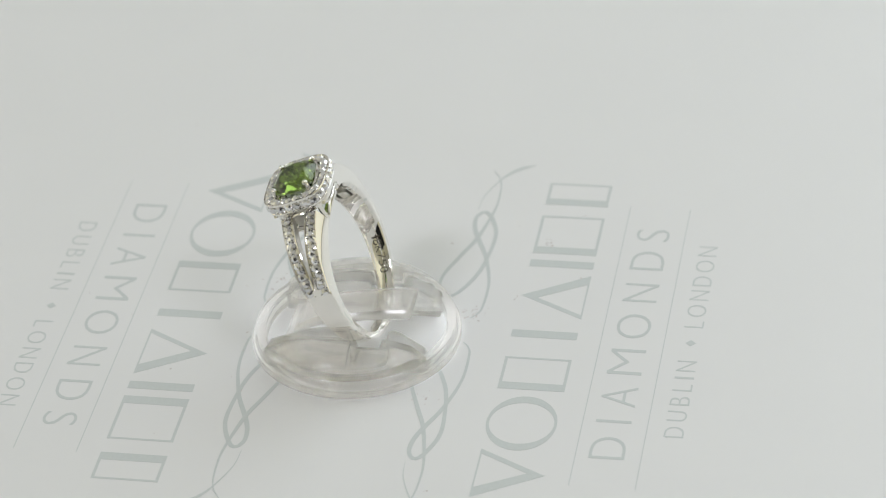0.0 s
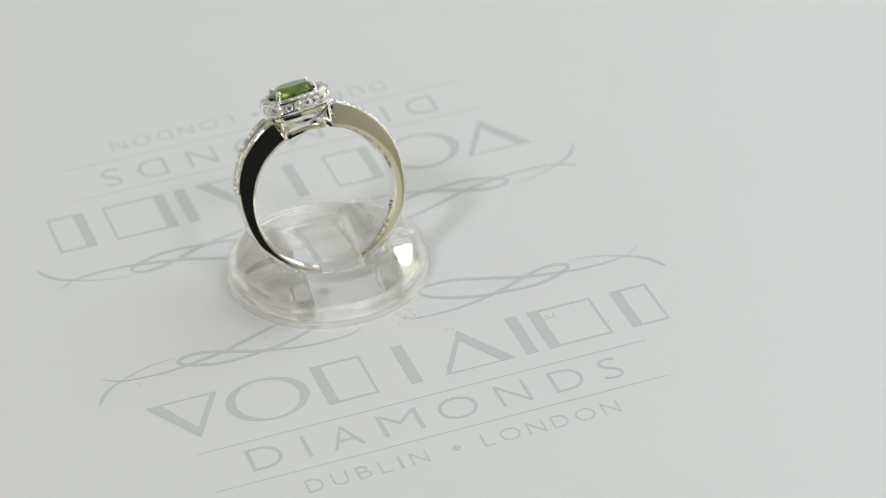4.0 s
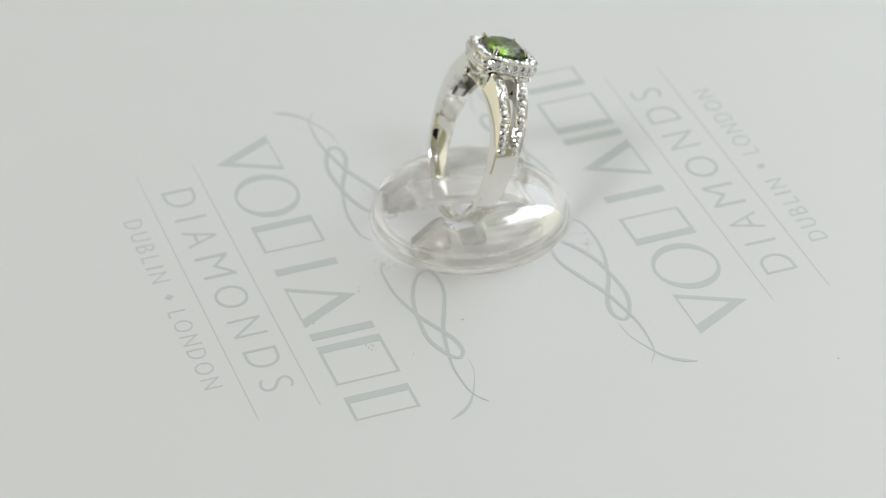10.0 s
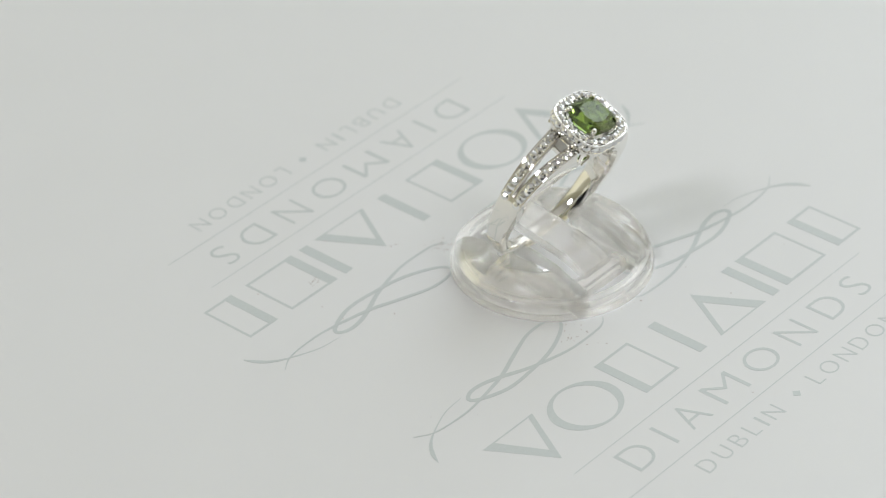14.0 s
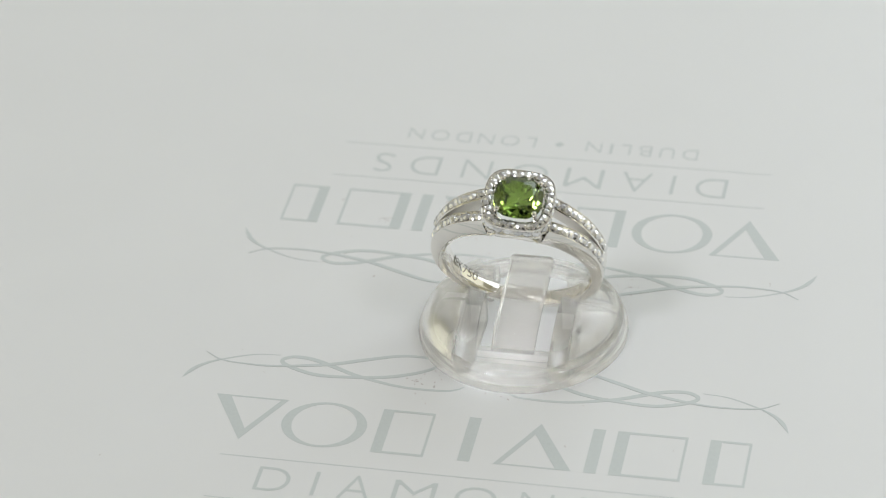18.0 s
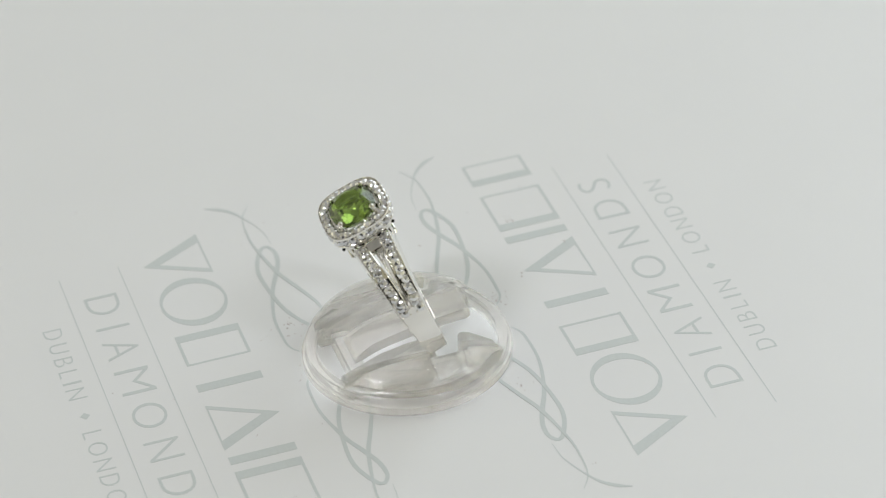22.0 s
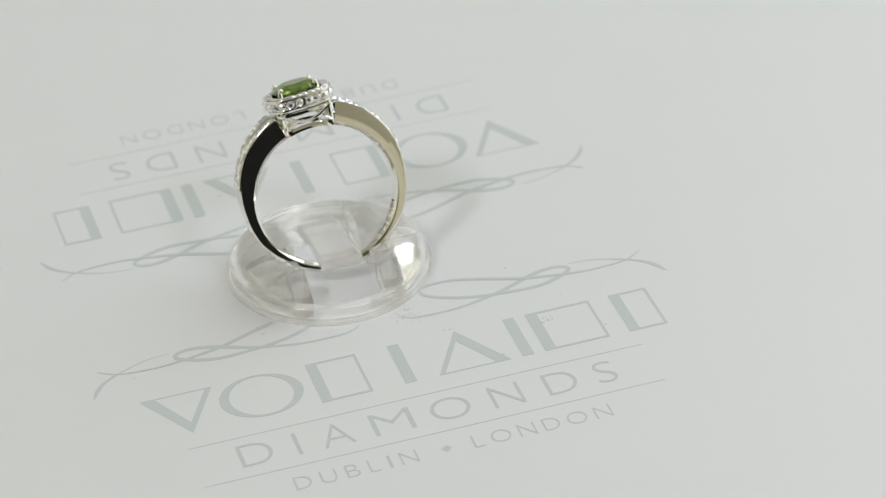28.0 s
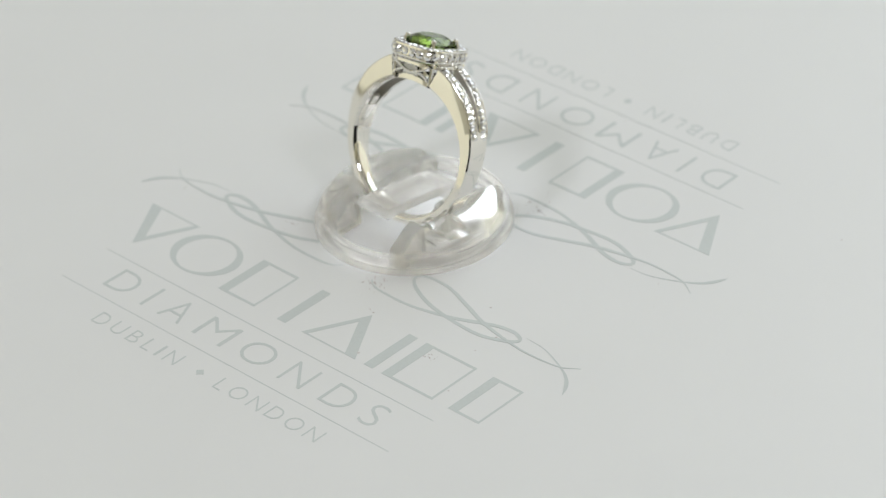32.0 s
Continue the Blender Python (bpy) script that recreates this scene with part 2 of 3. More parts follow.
def printed_emblem(sheet, m):
    # swirls above the words, both halves alike
    bm = bmesh.new()
    for s in (1, -1):
        knot = [(2.4, -12.2, .12), (3.3, -12.9, .2), (4.95, -13.3, .3), (9.77, -13.24, .36), (15.1, -11.96, .5), (18.55, -10.53, .6), (21.0, -9.66, .55), (23.2, -9.5, .5),
                (24.45, -10.25, .5), (23.6, -11.25, .55), (20.0, -12.46, .5), (15.5, -12.3, .45), (11.3, -11.6, .5), (7.7, -10.09, .45), (6.25, -8.7, .35), (7.0, -7.6, .35),
                (10.57, -7.49, .4), (14.9, -8.91, .5), (18.9, -10.36, .5), (24.6, -11.46, .3), (27.9, -11.63, .22), (31.5, -11.25, .16), (33.7, -10.0, .06)]
        leaf = [(35.3, -15.1, .06), (34.6, -13.7, .5), (33.5, -12.4, .4), (31.6, -11.2, .2), (28.0, -9.75, .12), (24.9, -9.4, .05)]
        for line in (knot, leaf[::-1]):
            ribbon(bm, [(s * x, y, w) for x, y, w in line])
    emblem = part("emblem_print", bm, INK, sheet, "silver-grey printed knot of swirling lines")
    emblem.matrix_basis = m

    def printed(name, bm, label=""):
        return part(name, bm, INK, emblem, label)

    # the maker's name as plain shapes
    top, low = -17.55, -25.35
    bm = bmesh.new()
    flat_ring(bm, [(-30.5, top), (-21.9, top), (-26.0, low)], [(-28.7, top - .2), (-22.75, top - .2), (-25.75, low + 2.0)])
    printed("triangle_shape", bm)
    bm = bmesh.new()
    angles = [2 * math.pi * i / 40 for i in range(40)]
    flat_ring(bm, [(-16.9 + 4.95 * math.cos(a), -21.35 + 4.05 * math.sin(a)) for a in angles], [(-16.9 + 3.75 * math.cos(a + .25), -21.35 + 3.72 * math.sin(a + .25)) for a in angles])
    printed("round_shape", bm)
    for x0, x1, stem in ((-10.7, -4.6, 1.3), (16.4, 24.4, 1.4), (26.9, 31.6, 1.3)):
        bm = bmesh.new()
        flat_ring(bm, [(x0, low), (x1, low), (x1, top), (x0, top)], [(x0 + stem, low + .35), (x1 - .3, low + .35), (x1 - .3, top - .35), (x0 + stem, top - .35)])
        printed("frame_shape", bm)
    for x in (0.0, 14.3):
        bm = bmesh.new()
        flat(bm, [(x - .7, low), (x + .7, low), (x + .7, top), (x - .7, top)])
        printed("bar_shape", bm)
    bm = bmesh.new()
    flat_ring(bm, [(3.4, low), (12.2, low), (7.6, top)], [(4.2, low + .2), (10.4, low + .2), (7.25, top - 2.0)])
    printed("triangle_shape", bm)
    # rules and words below
    for y in (-28.2, -35.6):
        bm = bmesh.new()
        flat(bm, [(-27.35, y - .05), (27.25, y - .05), (27.25, y + .05), (-27.35, y + .05)])
        printed("rule_line", bm)
    for c, x0, x1 in (("D", -22.3, -18.4), ("I", -15.75, -15.3), ("A", -12.75, -9.05), ("M", -6.7, -1.9), ("O", 0.3, 5.0), ("N", 7.55, 11.2), ("D", 14.1, 17.9), ("S", 20.2, 22.6)):
        printed("letter", letter_bm(c, x0, x1, -33.72, -29.68))
    for word, x0, x1 in (("DUBLIN", -17.75, -3.45), ("LONDON", 3.05, 19.6)):
        widths = [{"I": .35, "L": 1.25, "O": 2.35, "N": 2.0, "D": 1.95, "B": 1.6, "U": 1.85}[c] for c in word]
        gap = (x1 - x0 - sum(widths)) / (len(word) - 1)
        x = x0
        for c, w in zip(word, widths):
            printed("letter", letter_bm(c, x, x + w, -39.82, -37.58))
            x += w + gap
    bm = bmesh.new()
    flat(bm, [(-.62, -38.7), (0, -39.3), (.62, -38.7), (0, -38.1)])
    printed("diamond_mark", bm)


# ---- clear stand ----
def cut(bm_a, bm_b, operation):
    """Joins or cuts two solids; gives back one bmesh."""
    obs = []
    for bm in (bm_a, bm_b):
        bmesh.ops.recalc_face_normals(bm, faces=bm.faces[:])
        me = bpy.data.meshes.new("solid")
        bm.to_mesh(me)
        bm.free()
        obs.append(new("solid", me))
    mod = obs[0].modifiers.new("cut", "BOOLEAN")
    mod.operation, mod.solver, mod.object = operation, "EXACT", obs[1]
    me = bpy.data.meshes.new_from_object(obs[0].evaluated_get(bpy.context.evaluated_depsgraph_get()))
    out = bmesh.new()
    out.from_mesh(me)
    for ob in obs:
        bpy.data.objects.remove(ob)
    bpy.data.meshes.remove(me)
    return out


STAND_AT = (-2.42, 0.48)


def ring_stand():
    stand = carried(new("ring_stand"), SHEET @ Matrix.Translation((STAND_AT[0] * MM, STAND_AT[1] * MM, 0.03 * MM)))

    def dome():
        bm = bmesh.new()
        lathe(bm, [(0.01, 0), (11.95, 0), (11.9, 2.1), (11.75, 2.4), (11.4, 2.95), (10.95, 3.5), (10.35, 4.1), (9.5, 4.5), (8.4, 4.75), (0.01, 4.85)])
        return bm

    def block(x0, x1, y0, y1, z0, z1):
        bm = bmesh.new()
        box(bm, x0, x1, y0, y1, z0, z1)
        return bm

    def rounded(bm, size):
        bmesh.ops.remove_doubles(bm, verts=bm.verts[:], dist=.01)
        bmesh.ops.dissolve_limit(bm, angle_limit=.02, verts=bm.verts[:], edges=bm.edges[:])
        sharp = [e for e in bm.edges if len(e.link_faces) == 2 and e.calc_face_angle(0) > .55]
        bmesh.ops.bevel(bm, geom=sharp, offset=size, offset_type="OFFSET", segments=2, profile=.5, affect="EDGES", clamp_overlap=True)
        return bm

    # the foot: a low round rim with a flange
    bm, section = bmesh.new(), [(10.65, .15), (10.75, .06), (12.25, .06), (12.35, .12), (12.35, .8), (12.25, .92), (11.99, .95), (11.93, 1.05), (11.9, 2.06), (11.76, 2.2), (10.79, 2.2), (10.65, 2.06)]
    loft(bm, [[(p * math.cos(a), p * math.sin(a), z) for p, z in section] for a in (2 * math.pi * k / 128 for k in range(128))], closed_path=True)
    part("rim", bm, PLASTIC, stand, "clear round plastic rim with a bright edge", True)
    def groove():
        """The ring's groove, right across the dome."""
        bm = bmesh.new()
        loft(bm, [[(x, -.9, 6.5), (x, -1.5, 3.5), (x, -4.3, 3.5), (x, -4.9, 6.5)] for x in (-14, 14)])
        return bm

    for side in (1, -1):
        # a hollow lobe beside the walls
        lobe = cut(dome(), block(*((6.7, 14) if side > 0 else (-14, -6.7)), -14, 14, 2.24, 8), "INTERSECT")
        hollow = bmesh.new()
        lathe(hollow, [(0.01, -1), (10.6, -1), (10.6, 2.0), (10.1, 2.7), (9.3, 3.2), (8.2, 3.5), (0.01, 3.6)])
        hollow = cut(hollow, block(-14, 14, -5.2, -.7, 2.6, 6), "DIFFERENCE")
        lobe = cut(cut(lobe, hollow, "DIFFERENCE"), groove(), "DIFFERENCE")
        part("lobe", rounded(lobe, .18), PLASTIC, stand, "clear domed lobe of the base", True)
        # the walls beside the window: high at the groove, sloping down to the rim
        x0, x1 = (4.4, 6.62) if side > 0 else (-6.62, -4.4)
        for profile in ([(-1.1, .06), (-1.1, 4.5), (-.7, 4.85), (1.2, 4.8), (4.5, 4.2), (7.4, 3.1), (9.4, 2.3), (9.4, .06)],
                        [(-9.2, .06), (-9.2, 2.3), (-7.6, 3.4), (-6.2, 4.3), (-5.3, 4.6), (-4.8, 4.3), (-4.7, .06)]):
            bm = bmesh.new()
            loft(bm, [[(x, y, z) for y, z in profile] for x in (x0, x1)])
            part("side_wall", rounded(bm, .3), PLASTIC, stand, "clear rounded wall beside the window", True)
    bm = bmesh.new()
    top = smooth_line([(7.0, 2.3), (6.4, 2.9), (5.4, 3.6), (4.0, 4.2), (2, 4.65), (0, 5.0), (-3, 5.5), (-6, 5.9), (-6.8, 5.95), (-7.15, 5.7)], 4)
    low = smooth_line([(7.0, 1.9), (6.2, 2.0), (5.0, 2.5), (3.6, 3.0), (1.7, 3.4), (-.2, 3.75), (-3, 4.15), (-6, 4.45), (-6.8, 4.5), (-7.15, 4.85)], 4)
    loops = []
    for (y, z), (yl, zl) in zip(top, low):
        w, e = 2.55, min(.3, (z - zl) * .35)
        loops.append([(-w + e, yl, zl), (w - e, yl, zl), (w, yl, zl + e), (w, y, z - e), (w - e, y, z), (-w + e, y, z), (-w, y, z - e), (-w, yl, zl + e)])
    loft(bm, loops)
    part("tongue", bm, FROSTED, stand, "clear springy tongue passing through the ring", True)
    bm = bmesh.new()
    loft(bm, [[(x, 5.9, .06), (x, 8.0, .06), (x, 8.0, 1.6), (x, 7.8, 1.85), (x, 6.1, 1.85), (x, 5.9, 1.6)] for x in (-4.3, 4.3)])
    part("cross_bar", bm, PLASTIC, stand, "clear bar at the tongue's root", True)
    for child in stand.children:
        child.visible_shadow = child.name.startswith(("lobe", "side_wall"))
    tagged(stand, "clear plastic display clip holding the ring, standing on the sheet", "ring stand")
    return stand


# ---- the ring: x across the hoop, y along the finger, z up to the stone ----
def brilliant():
    """A round brilliant-cut stone of 1 mm across, table up."""
    bm = bmesh.new()
    r = lambda n, rad, z, o=0.0: [bm.verts.new((rad * math.cos(2 * math.pi * (i + o) / n), rad * math.sin(2 * math.pi * (i + o) / n), z)) for i in range(n)]
    table, kite, girdle = r(8, .19, .20), r(8, .35, .12, .5), r(16, .5, -.02)
    low = r(8, .5, -.06)
    tip = bm.verts.new((0, 0, -.42))
    bm.faces.new(table)
    for i in range(8):
        j = (i + 1) % 8
        a, b, c = girdle[2 * i], girdle[2 * i + 1], girdle[(2 * i + 2) % 16]
        bm.faces.new((table[i], kite[i], table[j]))
        bm.faces.new((table[i], kite[i - 1], a))
        bm.faces.new((table[i], a, kite[i]))
        bm.faces.new((kite[i], a, b))
        bm.faces.new((kite[i], b, c))
        bm.faces.new((a, low[i], b))
        bm.faces.new((b, low[i], low[j]))
        bm.faces.new((b, low[j], c))
        bm.faces.new((low[i], tip, low[j]))
    bmesh.ops.scale(bm, vec=(MM, MM, MM), verts=bm.verts[:])
    return mesh_of(bm, "diamond", DIAMOND)


def cushion(a, b, k, n=3.0):
    """Points round a rounded square."""
    out = []
    for i in range(k):
        t = 2 * math.pi * i / k
        c, s = math.cos(t), math.sin(t)
        out.append((a * math.copysign(abs(c) ** (2 / n), c), b * math.copysign(abs(s) ** (2 / n), s)))
    return out


def even_cushion(a, b, k, n=3.0, shift=0.0):
    """k places at even steps round a rounded square, with their outward directions."""
    fine = [np.array(p) for p in cushion(a, b, 720, n)]
    run = np.cumsum([0] + [np.hypot(*(fine[(i + 1) % 720] - fine[i])) for i in range(720)])
    out = []
    for i in range(k):
        j = int(np.searchsorted(run, run[-1] * ((i + shift) / k % 1.0))) % 720
        d = fine[(j + 3) % 720] - fine[j - 3]
        d = d / np.hypot(*d)
        out.append((fine[j], np.array((d[1], -d[0]))))
    return out


def hoop_outer(a):
    """The hoop's outer radius at a degrees above the hoop's middle."""
    return float(np.interp(a, [-90, -45, 0, 20, 45, 70, 90], [9.55, 9.72, 10.1, 10.56, 11.08, 11.36, 11.4]))


def hoop_half(a):
    """Half the hoop's width along the finger."""
    u = (a + 90) / 160
    return 0.96 + 0.22 * u + 1.42 * u * u


def rail_half(a):
    return float(np.interp(a, [19, 30, 45, 70], [.80, .90, .93, .88]))


def polar(r, a, y):
    return (r * math.cos(math.radians(a)), y, r * math.sin(math.radians(a)))


RI = 8.42


def gem_ring():
    ring = carried(new("gemstone_ring"), SHEET @ RING)
    stone_mesh, rng = brilliant(), random.Random(11)
    # plain band
    bm = bmesh.new()
    loops = []
    for i in range(0, 89):
        a = 23 - (226 * i / 88)
        e = a if a > -90 else -180 - a
        ro, h = hoop_outer(e), hoop_half(e)
        crown = .13 * (ro - RI - .9)
        loops.append([polar(RI + .4, a, -h), polar(RI + .1, a, -h + .35), polar(RI, a, -h * .3), polar(RI, a, h * .3), polar(RI + .1, a, h - .35), polar(RI + .4, a, h), polar(RI + .75, a, h), polar(ro - .22, a, h - crown), polar(ro - .06, a, h - crown - .14), polar(ro, a, h * .4),
                      polar(ro, a, -h * .4), polar(ro - .06, a, -h + crown + .14), polar(ro - .22, a, -h + crown), polar(RI + .75, a, -h)])
    loft(bm, loops)
    part("band", bm, GOLD, ring, "polished white gold band", True)
    # split shoulders
    for side in (1, -1):
        for row in (1, -1):
            bm, loops = bmesh.new(), []
            for i in range(25):
                a = 19 + 51 * i / 24
                ro, h = hoop_outer(a), rail_half(a)
                c = row * (hoop_half(a) - h)
                deg = a if side > 0 else 180 - a
                g, crown = ro - .1, .13 * (ro - RI - .9)
                edge = h - crown
                profile = [(ro - 1.0, -h), (ro - 1.0, h - 1.0), (RI + .03, h - .95), (RI + .03, h - .4), (RI + .4, h - .003), (RI + .75, h - .003), (ro - .22, edge - .003), (ro - .05, edge - .05), (ro, edge - .09), (ro, edge - .13),
                           (g, edge - .16), (g, -h + .17), (ro, -h + .14), (ro, -h + .09), (ro - .08, -h)]
                loops.append([polar(p, deg, c + row * y) for p, y in profile])
            loft(bm, loops)
            rail = part("shoulder_rail", bm, GOLD, ring, smooth=True)
            rail.data.materials.append(SATIN)
            for face in rail.data.polygons:
                if face.normal.y * row < -.8:
                    face.material_index = 1
            beads = bmesh.new()
            for i in range(13):
                a = 20.8 + 47.2 * i / 12
                c = row * (hoop_half(a) - rail_half(a) - .055 * (hoop_outer(a) - RI - .9))
                deg = a if side > 0 else 180 - a
                out = Vector(polar(1, deg, 0))
                m = Matrix.Translation(Vector(polar(hoop_outer(a) - .06, deg, c)) * MM) @ out.to_track_quat("Z", "Y").to_matrix().to_4x4() @ pose(0, 0, 0, rng.uniform(-22, 22), rng.uniform(-22, 22), 31 * i) @ Matrix.Scale(1.12, 4)
                piece("diamond", stone_mesh, rail, m)
                for dy in (-.5, .5):
                    ball(beads, polar(hoop_outer(a) - .03, deg + 1.97, c + dy), .10, 6, 4)
            tagged(part("bead_setting", beads, GOLD, rail, smooth=True), kind="stuff")
    # bridges that close the narrow end of the split
    for side in (1, -1):
        bm, loops = bmesh.new(), []
        for i in range(9):
            a = 23 + 9 * i / 8
            deg, ro = (a if side > 0 else 180 - a), hoop_outer(a) - .14 - (hoop_outer(a) - RI - .5) * (i / 8) ** 1.5
            loops.append([polar(RI + .06, deg, -.55), polar(RI + .06, deg, .55), polar(ro, deg, .55), polar(ro, deg, -.55)])
        loft(bm, loops)
        part("shoulder_bridge", bm, SATIN, ring, smooth=True)
    # halo
    bm = bmesh.new()
    rows = []
    for f_out, f_in in zip(cushion(4.02, 3.98, 80, 3.3), cushion(2.78, 2.66, 80, 2.9)):
        o, i = np.array(f_out), np.array(f_in)
        at = lambda k: i + (o - i) * k
        rows.append([(*at(.12), 10.85), (*at(.97), 10.85), (*at(1.0), 10.92), (*at(1.0), 11.08), (*at(.93), 11.14), (*at(.93), 12.1), (*at(1.0), 12.16), (*at(1.0), 12.37), (*at(.99), 12.4), (*at(.965), 12.4),
                     (*at(.93), 12.29), (*at(.12), 12.29), (*at(.06), 12.05), (*at(0.0), 11.9), (*at(0.0), 11.6)])
    loft(bm, rows, closed_path=True)
    head_up = Matrix.Translation((0, 0, 0.35 * MM))
    halo = part("halo", bm, GOLD, ring, "square white gold halo set with small diamonds", True)
    halo.matrix_basis = head_up
    beads = bmesh.new()
    for k, (p, d) in enumerate(even_cushion(3.42, 3.36, 32, 3.15, .5)):
        piece("diamond", stone_mesh, halo, Matrix.Translation((p[0] * MM, p[1] * MM, 12.37 * MM)) @ pose(0, 0, 0, rng.uniform(-22, 22), rng.uniform(-22, 22), 37 * k) @ Matrix.Scale(1.06, 4))
    for p, d in even_cushion(3.42, 3.36, 32, 3.15, 0.0):
        for e in (-.46, .46):
            ball(beads, (p[0] + e * d[0], p[1] + e * d[1], 12.37), .10, 6, 4)
    for p, d in even_cushion(3.95, 3.91, 24, 3.3, .5):
        m = Matrix.Translation((p[0] * MM, p[1] * MM, 11.62 * MM)) @ Vector((*d, 0)).to_track_quat("Z", "Y").to_matrix().to_4x4() @ pose(0, 0, 0, rng.uniform(-12, 12), rng.uniform(-12, 12), 0) @ Matrix.Scale(1.1, 4)
        piece("diamond", stone_mesh, halo, m)
    for p, d in even_cushion(3.97, 3.93, 24, 3.3, 0.0):
        for e in (-.38, .38):
            ball(beads, (p[0], p[1], 11.62 + e), .11, 6, 4)
    tagged(part("bead_setting", beads, GOLD, halo, smooth=True), kind="stuff")
    # basket below the halo
    bm = bmesh.new()
    rows = []
    for a, b in zip(cushion(3.2, 2.6, 64, 4.0), cushion(2.6, 2.05, 64, 4.0)):
        za, zb = math.sqrt(RI ** 2 - a[0] ** 2), math.sqrt(RI ** 2 - b[0] ** 2)
        rows.append([(*a, za), (*a, za + .55), (a[0] * .98, a[1] * .98, za + .65), (*b, zb + .65), (*b, zb)])
    loft(bm, rows, closed_path=True)
    basket = part("basket", bm, GOLD, ring, "openwork basket under the halo", True)
    for x in (-2.85, 2.85):
        for y in (-2.3, 2.3):
            bm = bmesh.new()
            tube(bm, [(x, y, 8.3), (x * 1.03, y * 1.06, 9.6), (x * 1.06, y * 1.1, 11.3)], .32)
            part("post", bm, GOLD, basket, smooth=True)
    for y in (-2.95, 2.95):
        bm = bmesh.new()
        tube(bm, [(-3.0 + 6.0 * k / 16, y * (1.08 - .08 * math.sin(math.pi * k / 16)), 10.75 - 1.25 * math.sin(math.pi * k / 16)) for k in range(17)], .2, 8)
        part("scroll_wire", bm, GOLD, basket, smooth=True)
        for x in (-1, 1):
            bm = bmesh.new()
            tube(bm, [(x * (2.75 - 1.9 * k / 8), y * .96, 8.75 + .95 * (k / 8) ** .5) for k in range(9)], .16, 6)
            part("scroll_wire", bm, GOLD, basket, smooth=True)
    for x in (-3.3, 3.3):
        bm = bmesh.new()
        tube(bm, [(x * (1.0 + .1 * math.sin(math.pi * k / 12)), -2.4 + 4.8 * k / 12, 9.3 + 1.3 * math.sin(math.pi * k / 12)) for k in range(13)], .2, 6)
        part("arch_wire", bm, GOLD, basket, smooth=True)
        bm = bmesh.new()
        loft(bm, [[(x * .8, y, 8.6), (x * (.98 - .03 * y * y), y, 8.6), (x * (.99 - .03 * y * y), y, 9.9), (x * (1.04 - .03 * y * y), y, 11.2), (x * .8, y, 11.2)] for y in (-1.25, -.8, -.4, 0, .4, .8, 1.25)])
        part("side_plate", bm, SATIN, basket, smooth=True)
    bm = bmesh.new()
    loft(bm, [[(*i, 10.42), (o[0] * .97, o[1] * .97, 10.42), (*o, 10.52), (*o, 10.86), (o[0] * .97, o[1] * .97, 10.96), (*i, 10.96)] for o, i in zip(cushion(3.72, 3.62, 64, 3.3), cushion(3.1, 3.0, 64, 3.3))], closed_path=True)
    part("gallery_rail", bm, GOLD, basket, smooth=True)
    # green stone and its claws
    bm = bmesh.new()
    loop = lambda k, s, z, o: [bm.verts.new((p[0], p[1], z)) for p in (lambda q: q[o::2])(cushion(2.84 * s, 2.7 * s, 2 * k, 2.7))]
    table, star, girdle, under = loop(8, .60, 13.58, 0), loop(8, .80, 13.28, 1), loop(16, 1.0, 12.82, 0), loop(16, 1.0, 12.74, 0)
    mid, pav = loop(16, .80, 11.85, 0), loop(8, .46, 11.05, 1)
    tip = bm.verts.new((0, 0, 10.62))
    bm.faces.new(table)
    for i in range(8):
        j = (i + 1) % 8
        bm.faces.new((table[i], star[i], table[j]))
        k = [2 * i, 2 * i + 1, (2 * i + 2) % 16]
        a, b, c = [girdle[q] for q in k]
        bm.faces.new((table[i], star[i - 1], a, star[i]))
        bm.faces.new((star[i], a, b))
        bm.faces.new((star[i], b, c))
        for u, v in ((0, 1), (1, 2)):
            bm.faces.new((girdle[k[u]], under[k[u]], under[k[v]], girdle[k[v]]))
            bm.faces.new((under[k[u]], mid[k[u]], under[k[v]]))
            bm.faces.new((under[k[v]], mid[k[u]], mid[k[v]]))
            bm.faces.new((mid[k[u]], pav[i], mid[k[v]]))
        bm.faces.new((mid[k[0]], pav[i - 1], pav[i]))
        bm.faces.new((pav[i - 1], tip, pav[i]))
    part("centre_stone", bm, GREEN, ring, "cushion-cut olive green gemstone").matrix_basis = head_up
    for x in (-1, 1):
        for y in (-1, 1):
            bm = bmesh.new()
            tube(bm, [(x * 2.3, y * 2.15, 11.4), (x * 2.3, y * 2.15, 12.6), (x * 2.22, y * 2.08, 13.05)], .28)
            ball(bm, (x * 2.12, y * 2.0, 13.15), .36, 10, 7)
            part("claw", bm, GOLD, ring, smooth=True).matrix_basis = head_up
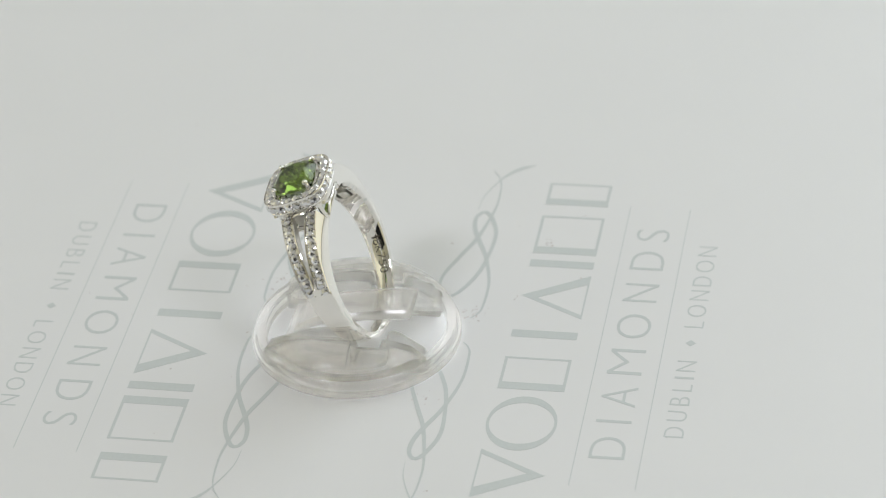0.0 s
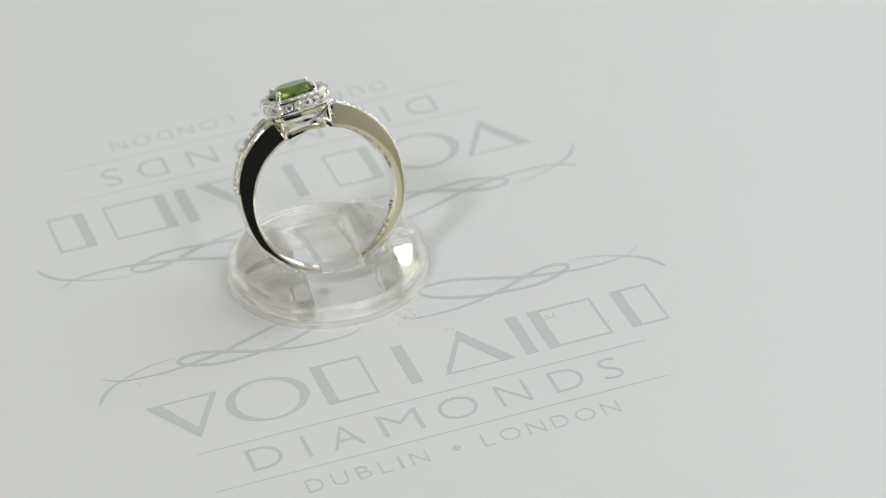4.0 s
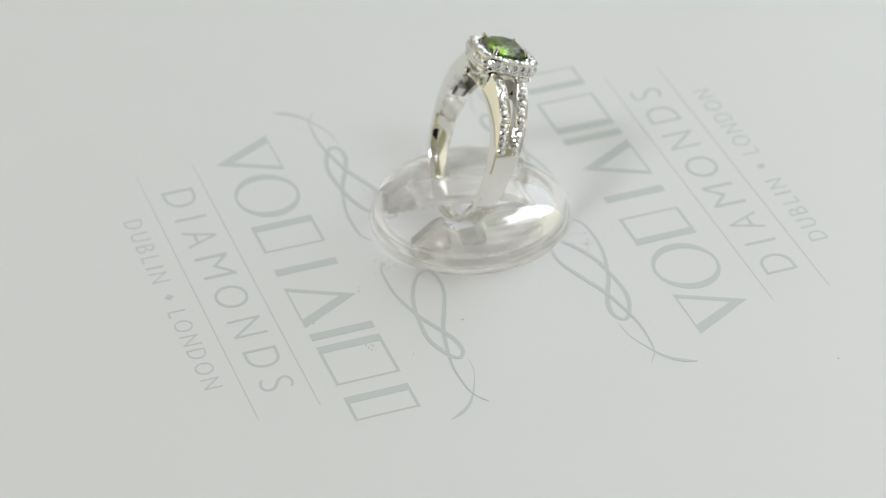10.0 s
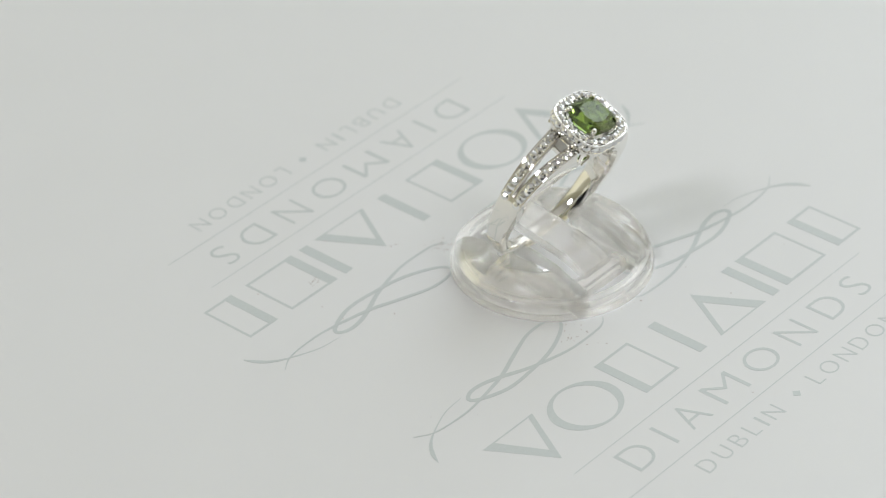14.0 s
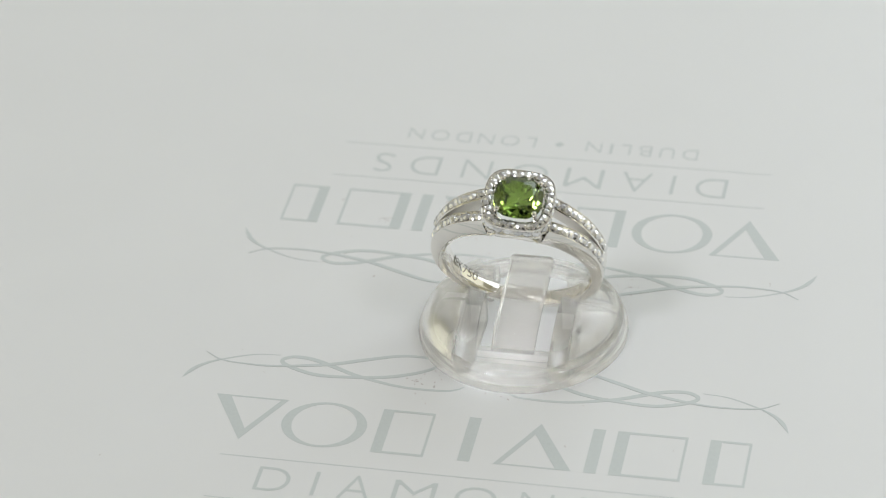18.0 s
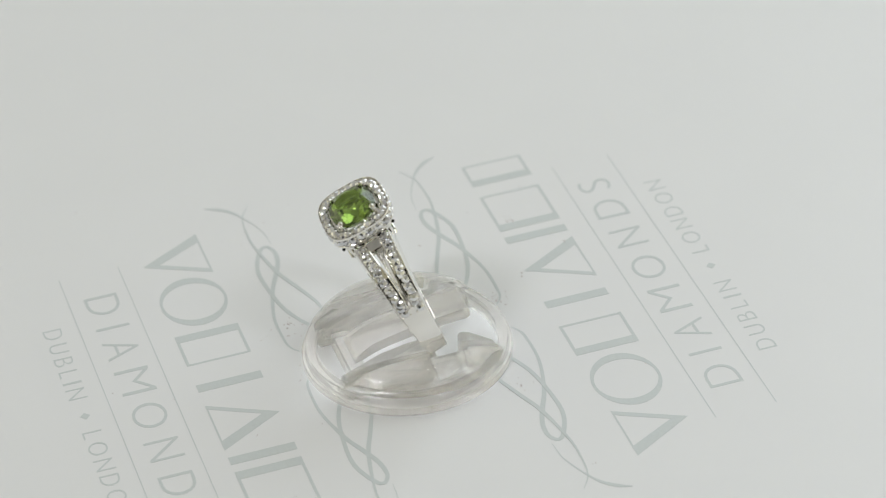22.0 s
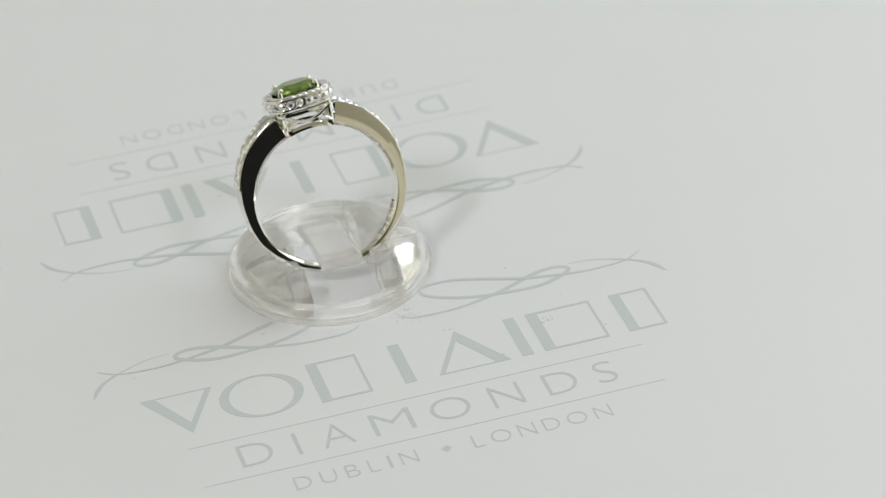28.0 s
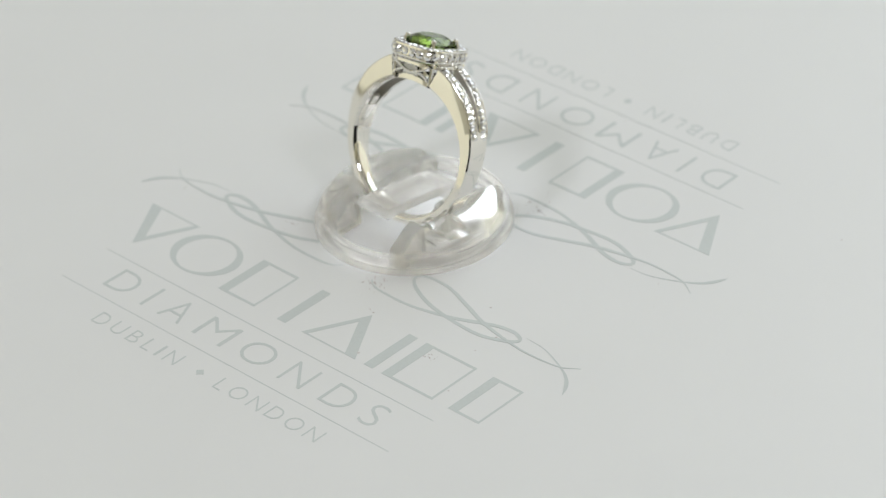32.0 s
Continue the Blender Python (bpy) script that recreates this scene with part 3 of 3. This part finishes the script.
    # stamp inside the band
    hallmark(ring)
    tagged(ring, "white gold split-shoulder ring with green cushion stone and diamond halo", "ring")
    return ring


def hallmark(ring):
    a = -22.5
    for c, w in (("1", 1.6), ("8", 4.6), ("K", 4.8), ("7", 4.6), ("5", 4.6), ("0", 4.8)):
        bm = letter_bm(c, 0, 1, 0, 1)
        for v in bm.verts:
            deep = .02 if v.co.z > (INK_LOW + INK_TOP) / 2 else .005
            v.co = polar(RI - deep, a - w * v.co.x, .15 - 1.05 * v.co.y)
        part("stamped_character", bm, ENGRAVED_SHADE, ring, "stamped hallmark character")
        a -= w + 1.1


def dust_on_sheet():
    """Loose grains and flecks round the stand's foot."""
    rng = random.Random(5)
    dust = carried(new("dust_grains"), SHEET)
    bm = bmesh.new()
    spots = [(3.0, -12.4, 1.5, 26), (-4.0, 13.2, 2.5, 10), (6.5, 12.2, 2.6, 24), (18.6, -19.4, 0.9, 10), (-13.5, -9.5, 1.6, 8), (0, 0, 34, 26), (6.6, -16.9, .1, 2), (11.6, -24.2, .2, 3), (24.7, -22.9, .2, 3)]
    for x, y, spread, count in spots:
        for _ in range(count):
            px, py = rng.gauss(x, spread * .6), rng.gauss(y, spread * .5)
            if math.hypot(px - STAND_AT[0], py - STAND_AT[1]) < 12.6:
                continue
            r, k, turned = rng.uniform(.025, .075), rng.uniform(1, 2.8), rng.uniform(0, 6.28)
            outline = [(px + r * k * math.cos(a) * math.cos(turned) - r * math.sin(a) * math.sin(turned), py + r * k * math.cos(a) * math.sin(turned) + r * math.sin(a) * math.cos(turned)) for a in (0, 1.1, 2.2, 3.3, 4.3, 5.3)]
            loft(bm, [[(u, v, .0) for u, v in outline], [(u, v, .045) for u, v in outline]])
    part("grains", bm, DUST, dust)
    tagged(dust, "scattered brown dust grains lying on the white sheet", "dust", kind="stuff")


turntable()
printed_sheet()
dust_on_sheet()
ring_stand()
gem_ring()


def motions():
    for ob, m in MOVING:
        walk(ob, [(0.5 * i, turn(0.5 * i) @ m) for i in range(65)])


motions()
